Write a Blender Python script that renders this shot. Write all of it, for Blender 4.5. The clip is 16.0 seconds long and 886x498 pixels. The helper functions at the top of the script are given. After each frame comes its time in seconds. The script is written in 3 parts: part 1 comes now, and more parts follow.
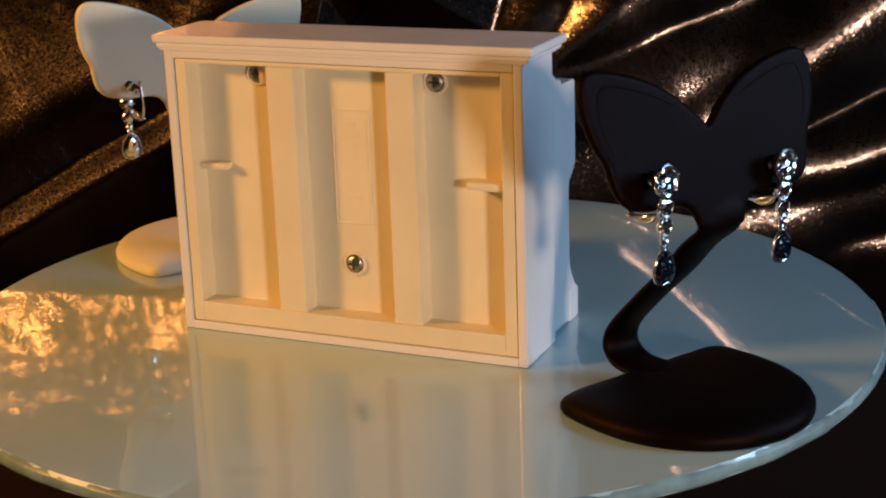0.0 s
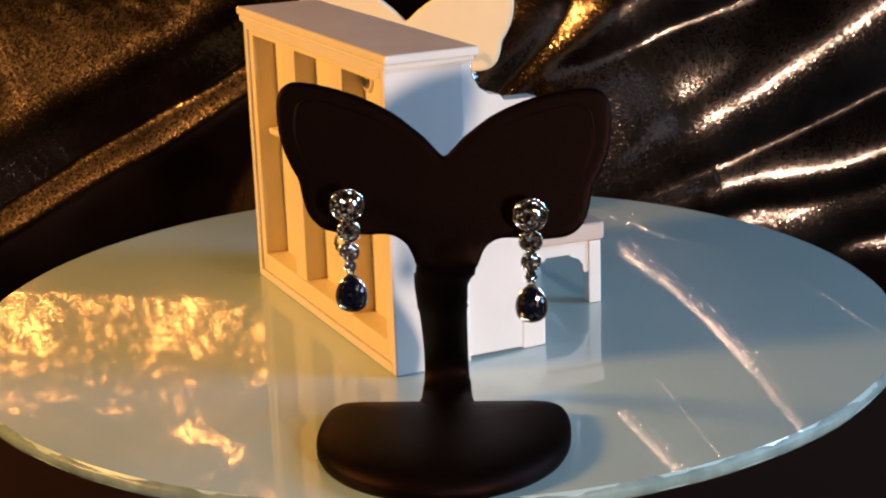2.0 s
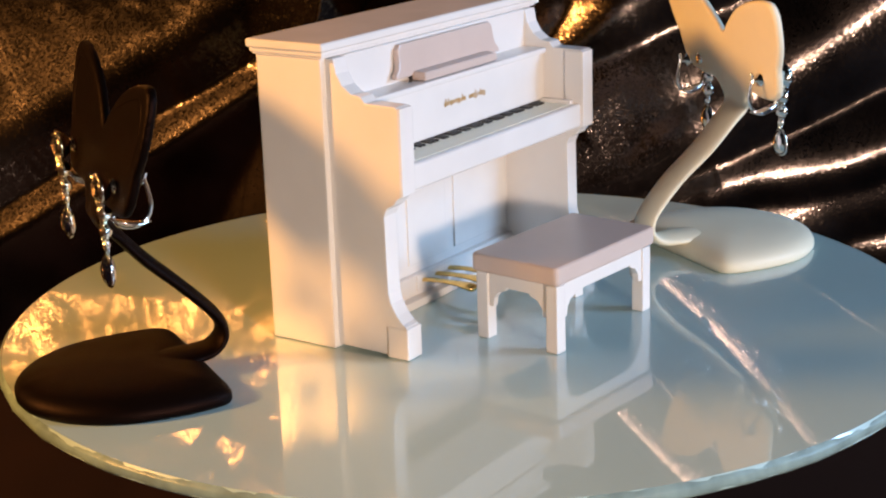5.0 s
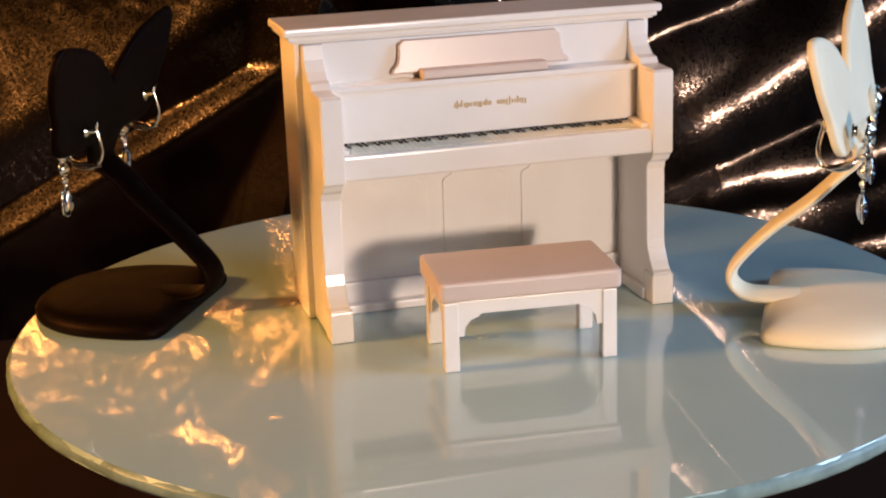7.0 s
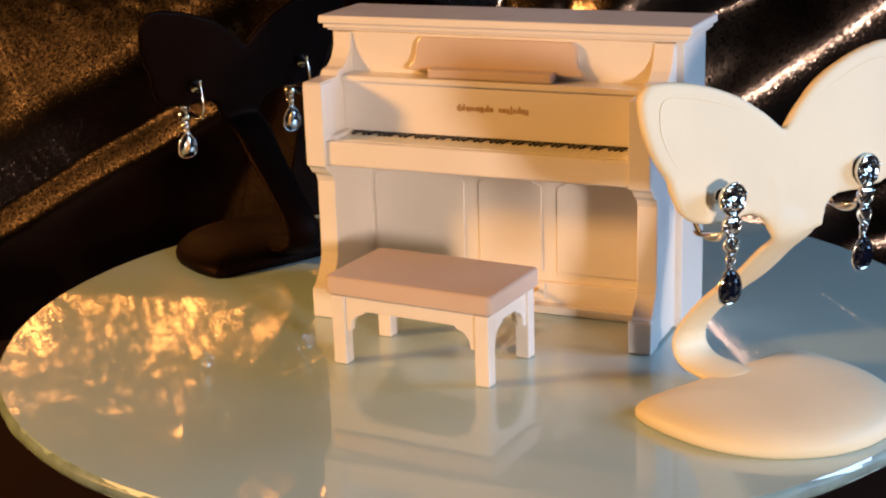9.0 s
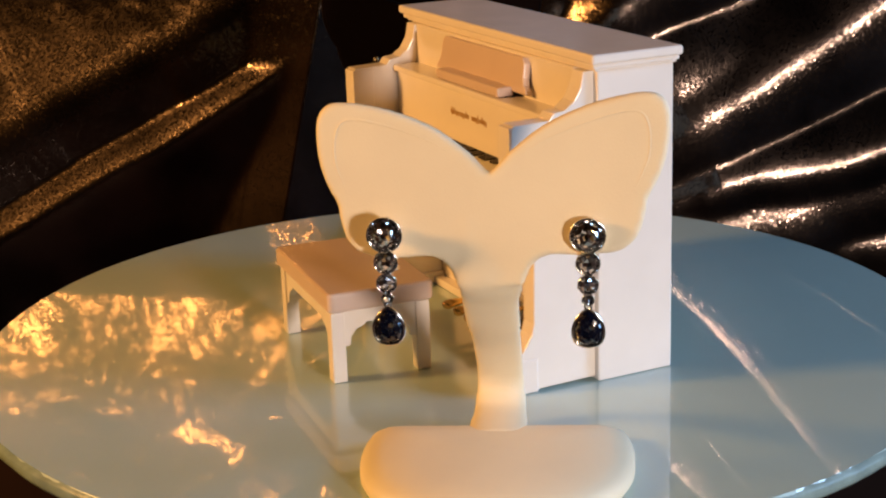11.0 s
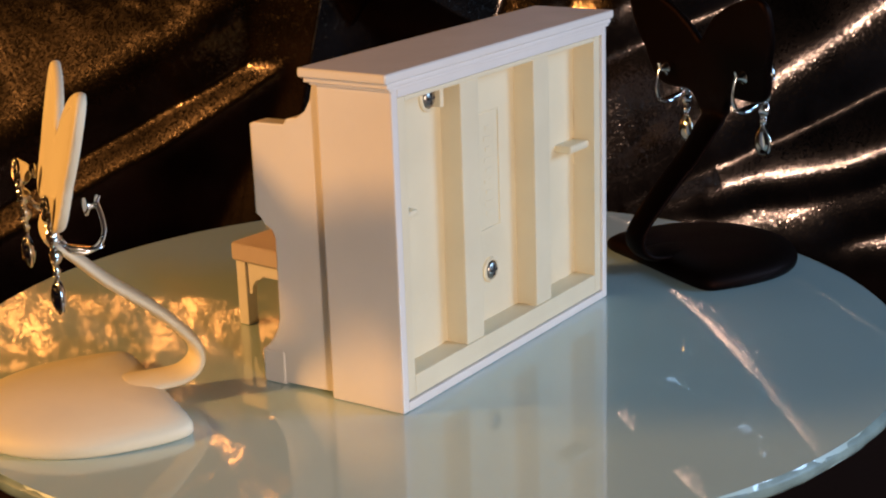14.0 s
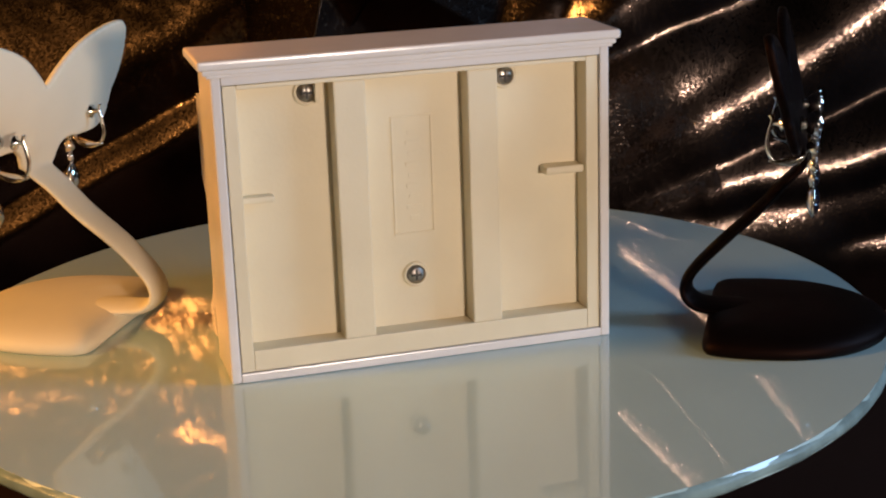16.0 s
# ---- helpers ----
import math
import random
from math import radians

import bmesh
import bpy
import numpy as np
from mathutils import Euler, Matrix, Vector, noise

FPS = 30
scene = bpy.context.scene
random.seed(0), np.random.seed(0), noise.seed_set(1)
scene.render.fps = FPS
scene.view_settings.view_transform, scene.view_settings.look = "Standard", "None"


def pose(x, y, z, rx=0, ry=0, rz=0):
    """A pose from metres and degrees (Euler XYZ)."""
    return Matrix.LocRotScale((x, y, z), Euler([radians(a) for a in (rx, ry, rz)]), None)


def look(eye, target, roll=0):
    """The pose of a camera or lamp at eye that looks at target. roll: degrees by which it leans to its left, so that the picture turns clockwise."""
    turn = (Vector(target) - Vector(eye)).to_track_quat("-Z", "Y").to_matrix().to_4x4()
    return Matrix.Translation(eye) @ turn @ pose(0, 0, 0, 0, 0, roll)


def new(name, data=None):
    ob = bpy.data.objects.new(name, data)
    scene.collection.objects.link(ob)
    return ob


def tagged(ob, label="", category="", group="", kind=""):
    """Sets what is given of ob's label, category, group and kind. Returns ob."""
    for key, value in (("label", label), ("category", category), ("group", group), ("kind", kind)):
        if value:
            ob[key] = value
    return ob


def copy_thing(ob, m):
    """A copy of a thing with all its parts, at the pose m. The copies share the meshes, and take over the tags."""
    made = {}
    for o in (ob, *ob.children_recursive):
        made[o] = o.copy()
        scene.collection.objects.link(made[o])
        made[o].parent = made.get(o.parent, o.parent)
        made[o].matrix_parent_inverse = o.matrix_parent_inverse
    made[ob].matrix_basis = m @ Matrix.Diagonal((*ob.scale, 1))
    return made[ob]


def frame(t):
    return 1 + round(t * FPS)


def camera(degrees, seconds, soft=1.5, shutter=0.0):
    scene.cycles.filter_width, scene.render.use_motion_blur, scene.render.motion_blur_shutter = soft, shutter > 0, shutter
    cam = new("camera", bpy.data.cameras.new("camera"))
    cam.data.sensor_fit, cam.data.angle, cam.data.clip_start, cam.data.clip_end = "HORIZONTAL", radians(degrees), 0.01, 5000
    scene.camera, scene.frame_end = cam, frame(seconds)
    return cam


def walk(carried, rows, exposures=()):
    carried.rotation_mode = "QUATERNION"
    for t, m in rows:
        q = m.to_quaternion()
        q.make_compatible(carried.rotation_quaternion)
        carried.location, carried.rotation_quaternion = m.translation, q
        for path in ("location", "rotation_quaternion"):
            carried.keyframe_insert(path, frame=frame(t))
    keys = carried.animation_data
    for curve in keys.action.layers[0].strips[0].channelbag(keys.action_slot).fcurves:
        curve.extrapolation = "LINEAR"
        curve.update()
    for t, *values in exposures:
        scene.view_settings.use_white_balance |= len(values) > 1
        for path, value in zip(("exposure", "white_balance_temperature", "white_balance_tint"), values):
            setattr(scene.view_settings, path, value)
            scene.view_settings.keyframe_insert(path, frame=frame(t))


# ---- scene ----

# camera: stands still, looking down at the turning glass plate
cam = camera(31.22, 16.0, soft=2.1)
EYE = (0.0, -0.4344, 0.1493)
AIM = (0.0, -0.4344 + math.cos(radians(16.558)), 0.1493 - math.sin(radians(16.558)))
walk(cam, [(0.0, look(EYE, AIM, -1.954)), (16.0, look(EYE, AIM, -1.954))],
     exposures=[(0.0, -0.65), (1.0, -0.42), (1.5, -0.2), (2.5, 0.15), (3.5, 0.3), (4.5, 0.2), (7.0, -0.1), (8.5, -0.16), (9.5, -0.2), (11.5, -0.3), (12.5, -0.45), (14.5, -0.5), (16.0, -0.5)])

# ---- light ----
world = bpy.data.worlds.new("room_dark")
scene.world = world
world.use_nodes = True
world.node_tree.nodes["Background"].inputs["Color"].default_value = (0.5, 0.55, 0.7, 1)
world.node_tree.nodes["Background"].inputs["Strength"].default_value = 0.004


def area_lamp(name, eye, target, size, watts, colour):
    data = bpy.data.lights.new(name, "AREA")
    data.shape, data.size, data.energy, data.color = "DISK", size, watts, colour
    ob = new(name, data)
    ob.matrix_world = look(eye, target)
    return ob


area_lamp("warm_lamp", (-0.685, -0.145, 0.32), (0, 0, 0.03), 0.12, 7.2, (1.0, 0.47, 0.12))
area_lamp("front_lamp", (0.325, -0.73, 0.13), (0, 0, 0.03), 0.08, 4.8, (1.0, 0.80, 0.66))
# unseen cool lamp added on the right, standing in for a window
area_lamp("cool_side_light", (0.88, -0.15, 0.36), (0, 0, 0.03), 0.40, 7.3, (0.36, 0.62, 1.0))


# ---- materials ----
def material(name, colour, rough=0.5, metal=0.0, spread=0.0, scale=40.0, bump=0.0, bump_scale=800.0, spec=0.5, coat=0.0, sss=0.0):
    """A surface with two scales of variation: broad blotches of colour and gloss, and a fine relief."""
    m = bpy.data.materials.new(name)
    m.use_nodes = True
    nt = m.node_tree
    b = nt.nodes["Principled BSDF"]
    b.inputs["Base Color"].default_value = (*colour, 1)
    b.inputs["Roughness"].default_value = rough
    b.inputs["Metallic"].default_value = metal
    b.inputs["Specular IOR Level"].default_value = spec
    b.inputs["Coat Weight"].default_value = coat
    b.inputs["Coat Roughness"].default_value = 0.08
    if sss:
        b.inputs["Subsurface Weight"].default_value = sss
        b.inputs["Subsurface Radius"].default_value = (0.004, 0.003, 0.002)
        b.inputs["Subsurface Scale"].default_value = 0.5
    tc = nt.nodes.new("ShaderNodeTexCoord")
    if spread:
        n = nt.nodes.new("ShaderNodeTexNoise")
        n.inputs["Scale"].default_value, n.inputs["Detail"].default_value = scale, 6
        nt.links.new(tc.outputs["Object"], n.inputs["Vector"])
        r = nt.nodes.new("ShaderNodeMapRange")
        r.inputs[1].default_value, r.inputs[2].default_value = 0.3, 0.7
        r.inputs[3].default_value, r.inputs[4].default_value = 1 - spread, 1 + spread * 0.5
        nt.links.new(n.outputs["Fac"], r.inputs[0])
        mix = nt.nodes.new("ShaderNodeMix")
        mix.data_type, mix.blend_type = "RGBA", "MULTIPLY"
        mix.inputs[0].default_value = 1
        mix.inputs[6].default_value = (*colour, 1)
        nt.links.new(r.outputs[0], mix.inputs[7])
        nt.links.new(mix.outputs[2], b.inputs["Base Color"])
        rr = nt.nodes.new("ShaderNodeMapRange")
        rr.inputs[3].default_value, rr.inputs[4].default_value = rough * 0.85, min(1, rough * 1.2)
        nt.links.new(n.outputs["Fac"], rr.inputs[0])
        nt.links.new(rr.outputs[0], b.inputs["Roughness"])
    if bump:
        n2 = nt.nodes.new("ShaderNodeTexNoise")
        n2.inputs["Scale"].default_value, n2.inputs["Detail"].default_value = bump_scale, 3
        nt.links.new(tc.outputs["Object"], n2.inputs["Vector"])
        bp = nt.nodes.new("ShaderNodeBump")
        bp.inputs["Strength"].default_value, bp.inputs["Distance"].default_value = bump, 0.0004
        nt.links.new(n2.outputs["Fac"], bp.inputs["Height"])
        nt.links.new(bp.outputs["Normal"], b.inputs["Normal"])
    return m


def jitter(nt, vor, amount, rare):
    """Turns the normal of each small cell, so that single grains flash; rare: how few of them turn far."""
    sub = nt.nodes.new("ShaderNodeVectorMath")
    sub.operation = "SUBTRACT"
    sub.inputs[1].default_value = (0.5, 0.5, 0.5)
    nt.links.new(vor.outputs["Color"], sub.inputs[0])
    sc = nt.nodes.new("ShaderNodeVectorMath")
    sc.operation = "SCALE"
    sep = nt.nodes.new("ShaderNodeSeparateColor")
    nt.links.new(vor.outputs["Color"], sep.inputs[0])
    few = nt.nodes.new("ShaderNodeMath")
    few.operation = "POWER"
    few.inputs[1].default_value = rare
    nt.links.new(sep.outputs[2], few.inputs[0])
    much = nt.nodes.new("ShaderNodeMath")
    much.operation = "MULTIPLY_ADD"
    much.inputs[1].default_value, much.inputs[2].default_value = amount, 0.06
    nt.links.new(few.outputs[0], much.inputs[0])
    nt.links.new(much.outputs[0], sc.inputs["Scale"])
    nt.links.new(sub.outputs[0], sc.inputs[0])
    geo = nt.nodes.new("ShaderNodeNewGeometry")
    add = nt.nodes.new("ShaderNodeVectorMath")
    nt.links.new(geo.outputs["Normal"], add.inputs[0])
    nt.links.new(sc.outputs[0], add.inputs[1])
    nrm = nt.nodes.new("ShaderNodeVectorMath")
    nrm.operation = "NORMALIZE"
    nt.links.new(add.outputs[0], nrm.inputs[0])
    nt.links.new(nrm.outputs[0], nt.nodes["Principled BSDF"].inputs["Normal"])


WHITE = material("white_plastic", (0.80, 0.75, 0.71), 0.19, spread=0.04, scale=60, bump=0.05, bump_scale=400)
CREAM = material("cream_plastic", (0.80, 0.70, 0.50), 0.42, spread=0.06, scale=50, bump=0.10, bump_scale=900)
TAUPE = material("taupe_plastic", (0.62, 0.49, 0.43), 0.30, spread=0.05, scale=60, bump=0.06, bump_scale=500)
KEYWHITE = material("key_white", (0.80, 0.76, 0.62), 0.35)
KEYBLACK = material("key_black", (0.02, 0.018, 0.016), 0.4)
GOLDPRINT = material("gold_print", (0.45, 0.28, 0.11), 0.45)
BRASS = material("brass", (0.72, 0.48, 0.16), 0.25, 1.0, spread=0.15, scale=300)
STEEL = material("screw_steel", (0.42, 0.38, 0.34), 0.32, 1.0, spread=0.2, scale=600)
SLOT = material("screw_slot", (0.03, 0.028, 0.025), 0.6)
VELVET_BLACK = material("black_velvet", (0.0014, 0.0008, 0.0007), 0.5, spread=0.25, scale=70, bump=0.2, bump_scale=2500, spec=0.09)
VELVET_BLACK.node_tree.nodes["Principled BSDF"].inputs["Specular Tint"].default_value = (1.0, 0.50, 0.40, 1)
SUEDE_CREAM = material("cream_leatherette", (0.82, 0.74, 0.56), 0.55, spread=0.05, scale=50, bump=0.12, bump_scale=1800)
SILVER = material("silver", (0.86, 0.84, 0.80), 0.12, 1.0, spread=0.05, scale=400)
DARK = material("black_rubber", (0.01, 0.01, 0.01), 0.7)


def gem_material(name, colour, metal, amount):
    m = material(name, colour, 0.13, metal, spec=0.8)
    nt = m.node_tree
    vor = nt.nodes.new("ShaderNodeTexVoronoi")
    vor.inputs["Scale"].default_value = 1300
    nt.links.new(nt.nodes.new("ShaderNodeTexCoord").outputs["Object"], vor.inputs["Vector"])
    jitter(nt, vor, amount, 0.0)
    return m


GEM = gem_material("clear_gem", (0.80, 0.78, 0.77), 1.0, 1.3)
SAPPHIRE = gem_material("sapphire", (0.002, 0.003, 0.010), 0.0, 0.7)


def glass_material():
    """Pale teal back-painted glass: a cloudy body under a polished face."""
    m = material("teal_glass", (0.42, 0.58, 0.585), 0.30, spread=0.05, scale=18, spec=0.5)
    b = m.node_tree.nodes["Principled BSDF"]
    b.inputs["Coat Weight"].default_value = 1.0
    b.inputs["Coat Roughness"].default_value = 0.015
    b.inputs["Coat IOR"].default_value = 1.6
    return m


GLASS = glass_material()
GLASSRIM = material("glass_rim", (0.22, 0.31, 0.31), 0.3, spread=0.35, scale=120, bump=0.5, bump_scale=250, spec=0.2)


def cloth_material():
    """Black lame: dark foil on cloth, pitted so that single grains flash."""
    m = bpy.data.materials.new("black_lame")
    m.use_nodes = True
    nt = m.node_tree
    b = nt.nodes["Principled BSDF"]
    b.inputs["Metallic"].default_value = 1.0
    tc = nt.nodes.new("ShaderNodeTexCoord")
    vor = nt.nodes.new("ShaderNodeTexVoronoi")
    vor.inputs["Scale"].default_value = 1500
    nt.links.new(tc.outputs["Object"], vor.inputs["Vector"])
    big = nt.nodes.new("ShaderNodeTexNoise")
    big.inputs["Scale"].default_value, big.inputs["Detail"].default_value = 28, 5
    nt.links.new(tc.outputs["Object"], big.inputs["Vector"])
    ramp = nt.nodes.new("ShaderNodeValToRGB")
    ramp.color_ramp.elements[0].position, ramp.color_ramp.elements[0].color = 0.34, (0.060, 0.046, 0.040, 1)
    ramp.color_ramp.elements[1].position, ramp.color_ramp.elements[1].color = 0.75, (0.25, 0.185, 0.155, 1)
    nt.links.new(big.outputs["Fac"], ramp.inputs[0])
    nt.links.new(ramp.outputs[0], b.inputs["Base Color"])
    b.inputs["Roughness"].default_value = 0.2
    jitter(nt, vor, 0.17, 1.6)
    return m


LAME = cloth_material()
# near black so the foil cloth mirrors darkness between its highlights
WALL = material("unseen_room_black", (0.010, 0.009, 0.009), 0.8, spread=0.1, scale=3)
TABLE = material("dark_table", (0.016, 0.0055, 0.0028), 0.7, spread=0.3, scale=20, bump=0.1, spec=0.15)


# ---- building helpers (millimetres in, metres out) ----
def part(name, bm, mat, parent=None, label="", smooth=False):
    bmesh.ops.recalc_face_normals(bm, faces=bm.faces)
    me = bpy.data.meshes.new(name)
    bm.to_mesh(me)
    bm.free()
    me.transform(Matrix.Scale(0.001, 4))
    if smooth:
        for p in me.polygons:
            p.use_smooth = True
    me.materials.append(mat)
    ob = new(name, me)
    if parent:
        ob.parent = parent
    if label:
        ob["label"] = label
    return ob


def again(ob, name, m, parent):
    """One more object on the mesh of ob."""
    o = new(name, ob.data)
    o.parent = parent
    o.matrix_basis = m
    return o


def bevelled(bm, w, seg=2, angle=35):
    if w > 0:
        edges = [e for e in bm.edges if len(e.link_faces) == 2 and e.calc_face_angle(0) > radians(angle)]
        bmesh.ops.bevel(bm, geom=edges, offset=w, segments=seg, affect="EDGES", profile=0.6, clamp_overlap=True)
    return bm


def box(x0, x1, y0, y1, z0, z1, bevel=0.4, bm=None, seg=2):
    own = bmesh.new()
    vs = [own.verts.new((x, y, z)) for x in (x0, x1) for y in (y0, y1) for z in (z0, z1)]
    for q in ((0, 1, 3, 2), (4, 6, 7, 5), (0, 4, 5, 1), (2, 3, 7, 6), (0, 2, 6, 4), (1, 5, 7, 3)):
        own.faces.new([vs[i] for i in q])
    bmesh.ops.recalc_face_normals(own, faces=own.faces)
    bevelled(own, bevel, seg)
    return own if bm is None else joined(bm, own)


def joined(bm, other):
    me = bpy.data.meshes.new("tmp")
    other.to_mesh(me)
    other.free()
    bm.from_mesh(me)
    bpy.data.meshes.remove(me)
    return bm


def slab(points, axis, a0, a1, bevel=0.4, seg=2):
    """A flat outline pushed from a0 to a1 along an axis; points are the other two coordinates in order."""
    bm = bmesh.new()

    def v(p, a):
        return bm.verts.new({"x": (a, p[0], p[1]), "y": (p[0], a, p[1]), "z": (p[0], p[1], a)}[axis])
    lo, hi = [v(p, a0) for p in points], [v(p, a1) for p in points]
    bm.faces.new(lo)
    bm.faces.new(hi[::-1])
    n = len(points)
    for i in range(n):
        bm.faces.new((lo[i], lo[(i + 1) % n], hi[(i + 1) % n], hi[i]))
    bmesh.ops.recalc_face_normals(bm, faces=bm.faces)
    return bevelled(bm, bevel, seg)


def spline(points, steps=8, closed=False):
    """Catmull-Rom curve through points of any dimension."""
    P, out, n = [Vector(p) for p in points], [], len(points)
    for i in range(n if closed else n - 1):
        a, b, c, d = (P[(i + k) % n] if closed else P[min(max(i + k, 0), n - 1)] for k in (-1, 0, 1, 2))
        for s in range(steps):
            t = s / steps
            out.append(0.5 * (2 * b + (c - a) * t + (2 * a - 5 * b + 4 * c - d) * t * t + (3 * b - a - 3 * c + d) * t ** 3))
    if not closed:
        out.append(P[-1])
    return out


def tube(path, radius, sides=8, closed=False, bm=None, flat=1.0, side=Vector((1, 0, 0))):
    """A round or flattened bar swept along a path; radius may be a list."""
    bm = bm or bmesh.new()
    path = [Vector(p) for p in path]
    n, rings = len(path), []
    for i, p in enumerate(path):
        t = (path[(i + 1) % n] - path[i - 1]) if closed else (path[min(i + 1, n - 1)] - path[max(i - 1, 0)])
        t.normalize()
        u = side - t * side.dot(t)
        if u.length < 1e-3:
            u = Vector((0, 0, 1)) - t * t.z
        u.normalize()
        w = t.cross(u)
        r = radius[i] if isinstance(radius, (list, tuple)) else radius
        fl = flat[i] if isinstance(flat, list) else flat
        rings.append([bm.verts.new(p + u * r * math.cos(2 * math.pi * k / sides) + w * r * fl * math.sin(2 * math.pi * k / sides)) for k in range(sides)])
    for i in range(n if closed else n - 1):
        a, b = rings[i], rings[(i + 1) % n]
        for k in range(sides):
            bm.faces.new((a[k], a[(k + 1) % sides], b[(k + 1) % sides], b[k]))
    if not closed:
        bm.faces.new(rings[0][::-1])
        bm.faces.new(rings[-1])
    return bm


def lathe(profile, sides=32, bm=None, centre=(0, 0, 0), axis="z"):
    """(radius, height) pairs turned round an axis."""
    bm = bm or bmesh.new()
    rings = []
    for r, h in profile:
        ring = []
        for k in range(sides):
            a = 2 * math.pi * k / sides
            c, s = r * math.cos(a), r * math.sin(a)
            p = (c, s, h) if axis == "z" else (c, h, s)
            ring.append(bm.verts.new(Vector(p) + Vector(centre)))
        rings.append(ring)
    for a, b in zip(rings, rings[1:]):
        for k in range(sides):
            bm.faces.new((a[k], a[(k + 1) % sides], b[(k + 1) % sides], b[k]))
    bm.faces.new(rings[0])
    bm.faces.new(rings[-1][::-1])
    return bm


def empty(name):
    ob = new(name)
    ob.empty_display_size = 0.02
    return ob


# ---- the setting ----
def grid_mesh(name, co, nu, nv, mat):
    idx = np.arange(nu * nv).reshape(nv, nu)
    quads = np.stack([idx[:-1, :-1], idx[:-1, 1:], idx[1:, 1:], idx[1:, :-1]], -1).reshape(-1, 4)
    me = bpy.data.meshes.new(name)
    me.from_pydata(co.tolist(), [], quads.tolist())
    for p in me.polygons:
        p.use_smooth = True
    me.materials.append(mat)
    return new(name, me)


# swags of the cloth: (x, z, depth) along each crest, the slope on the crest, far
# below and far above it, and how soon those slopes are reached below and above
SWAGS = [
    ([(60, -60, 220.8), (110, -57, 225.1), (156, -54, 226.0), (193, -51, 224.9), (229, -48, 222.0), (294, -41, 211.8)], 0.25, -0.35, 0.62, 5, 9),
    ([(79, -54, 218.0), (123, -40, 219.5), (150, -36, 221.1), (169, -29, 222.5), (191, -24, 222.8), (224, -15, 222.3), (295, 7, 216.0)], 0.22, -0.4, 0.5, 10, 24),
    ([(80, -35, 222.2), (104, -26, 219.5), (116, -23, 217.8), (133, -19, 218.9), (153, -17, 219.0), (173, -13, 219.0), (189, -8, 219.1), (222, 1, 217.7), (292, 23, 209.3)], 0.21, -0.45, 0.7, 5, 9),
    ([(119, -20, 218.3), (149, -12, 221.6), (168, -7, 223.0), (189, -2, 224.0), (222, 8, 224.7), (297, 31, 220.0)], 0.20, -0.45, 0.6, 4, 7),
    ([(20, -46, 225.7), (42, -34, 224.9), (65, -20, 223.1), (86, -11, 220.4), (108, 4, 217.2), (132, 17, 220.0), (155, 32, 222.0), (187, 53, 223.2), (257, 105, 219.3)], 0.14, -0.36, 0.6, 8, 14),
    ([(20, -33, 223.3), (50, -14, 224.0), (78, 5, 223.2), (101, 20, 221.3), (132, 33, 226.0), (150, 44, 228.5), (182, 65, 232.0), (223, 94, 234.0)], 0.11, -0.15, 0.5, 6, 12),
    ([(60, 5, 224.4), (92, 27, 225.2), (112, 37, 229.0), (119, 44, 230.7), (142, 66, 235.4), (174, 99, 240.2)], 0.08, -0.15, 0.45, 6, 10),
    ([(10, -12, 238.8), (30, 9, 235.8), (50, 29, 231.4), (63, 40, 227.3), (75, 51, 224.2), (85, 59, 224.0), (102, 73, 223.0), (127, 99, 219.6), (151, 129, 213.1), (161, 142, 209.8), (199, 187, 192.8)], -0.05, -0.42, 0.9, 7, 8),
    ([(-10, -4, 241.5), (20, 22, 237.6), (46, 46, 233.7), (58, 56, 234.0), (76, 74, 235.2), (89, 93, 234.7)], -0.05, -0.35, 0.55, 7, 9),
    ([(77, 130, 236.0), (99, 155, 231.9), (116, 172, 228.0), (157, 218, 212.9)], -0.20, -0.42, 0.45, 5, 8),
    ([(-20, 73, 219.0), (20, 134, 235.4), (72, 217, 248.0), (156, 328, 251.7)], -0.23, -0.4, 0.5, 9, 14),
    ([(181, 112, 231.0), (229, 168, 222.0), (307, 269, 179.8)], -0.07, -0.4, 0.5, 9, 14),
    ([(-61, 153, 231.6), (0, 239, 242.0), (82, 340, 239.8)], -0.33, -0.4, 0.5, 9, 14),
    ([(182, 310, 272.5), (260, 400, 226.0)], -0.21, -0.4, 0.4, 9, 14),
    ([(-282, -83, 207.0), (-251, -66, 215.1), (-221, -50, 222.8), (-192, -35, 229.9), (-170, -23, 234.0), (-142, -8, 237.6), (-116, 4, 238.0), (-71, 31, 238.3), (-43, 53, 238.6), (-5, 91, 238.7)], 0.58, -0.42, 0.95, 4, 8),
    ([(-289, -44, 222.7), (-252, -22, 230.1), (-218, -2, 236.5), (-189, 14, 241.9), (-175, 23, 244.2), (-152, 35, 246.0), (-127, 48, 246.6), (-106, 57, 245.6), (-62, 93, 246.6)], 0.50, -0.3, 0.72, 16, 34),
    ([(-340, 124, 313.9), (-216, 106, 283.1), (-172, 100, 271.6), (-129, 94, 260.0), (-88, 83, 246.5), (-45, 73, 230.3)], -0.03, -0.12, 0.07, 30, 30),
    ([(-354, 204, 345.1), (-180, 144, 283.6), (-112, 141, 257.0), (-61, 154, 233.8), (0, 179, 186.5)], -0.27, -0.5, 0.4, 5, 14),
    ([(-354, 275, 344.6), (-176, 224, 292.4), (-84, 230, 262.0), (-20, 273, 230.7)], -0.35, -0.4, 0.4, 9, 14),
    ([(-332, 381, 296.7), (-172, 333, 275.0), (-84, 356, 262.0)], -0.40, -0.4, 0.4, 9, 14),
]


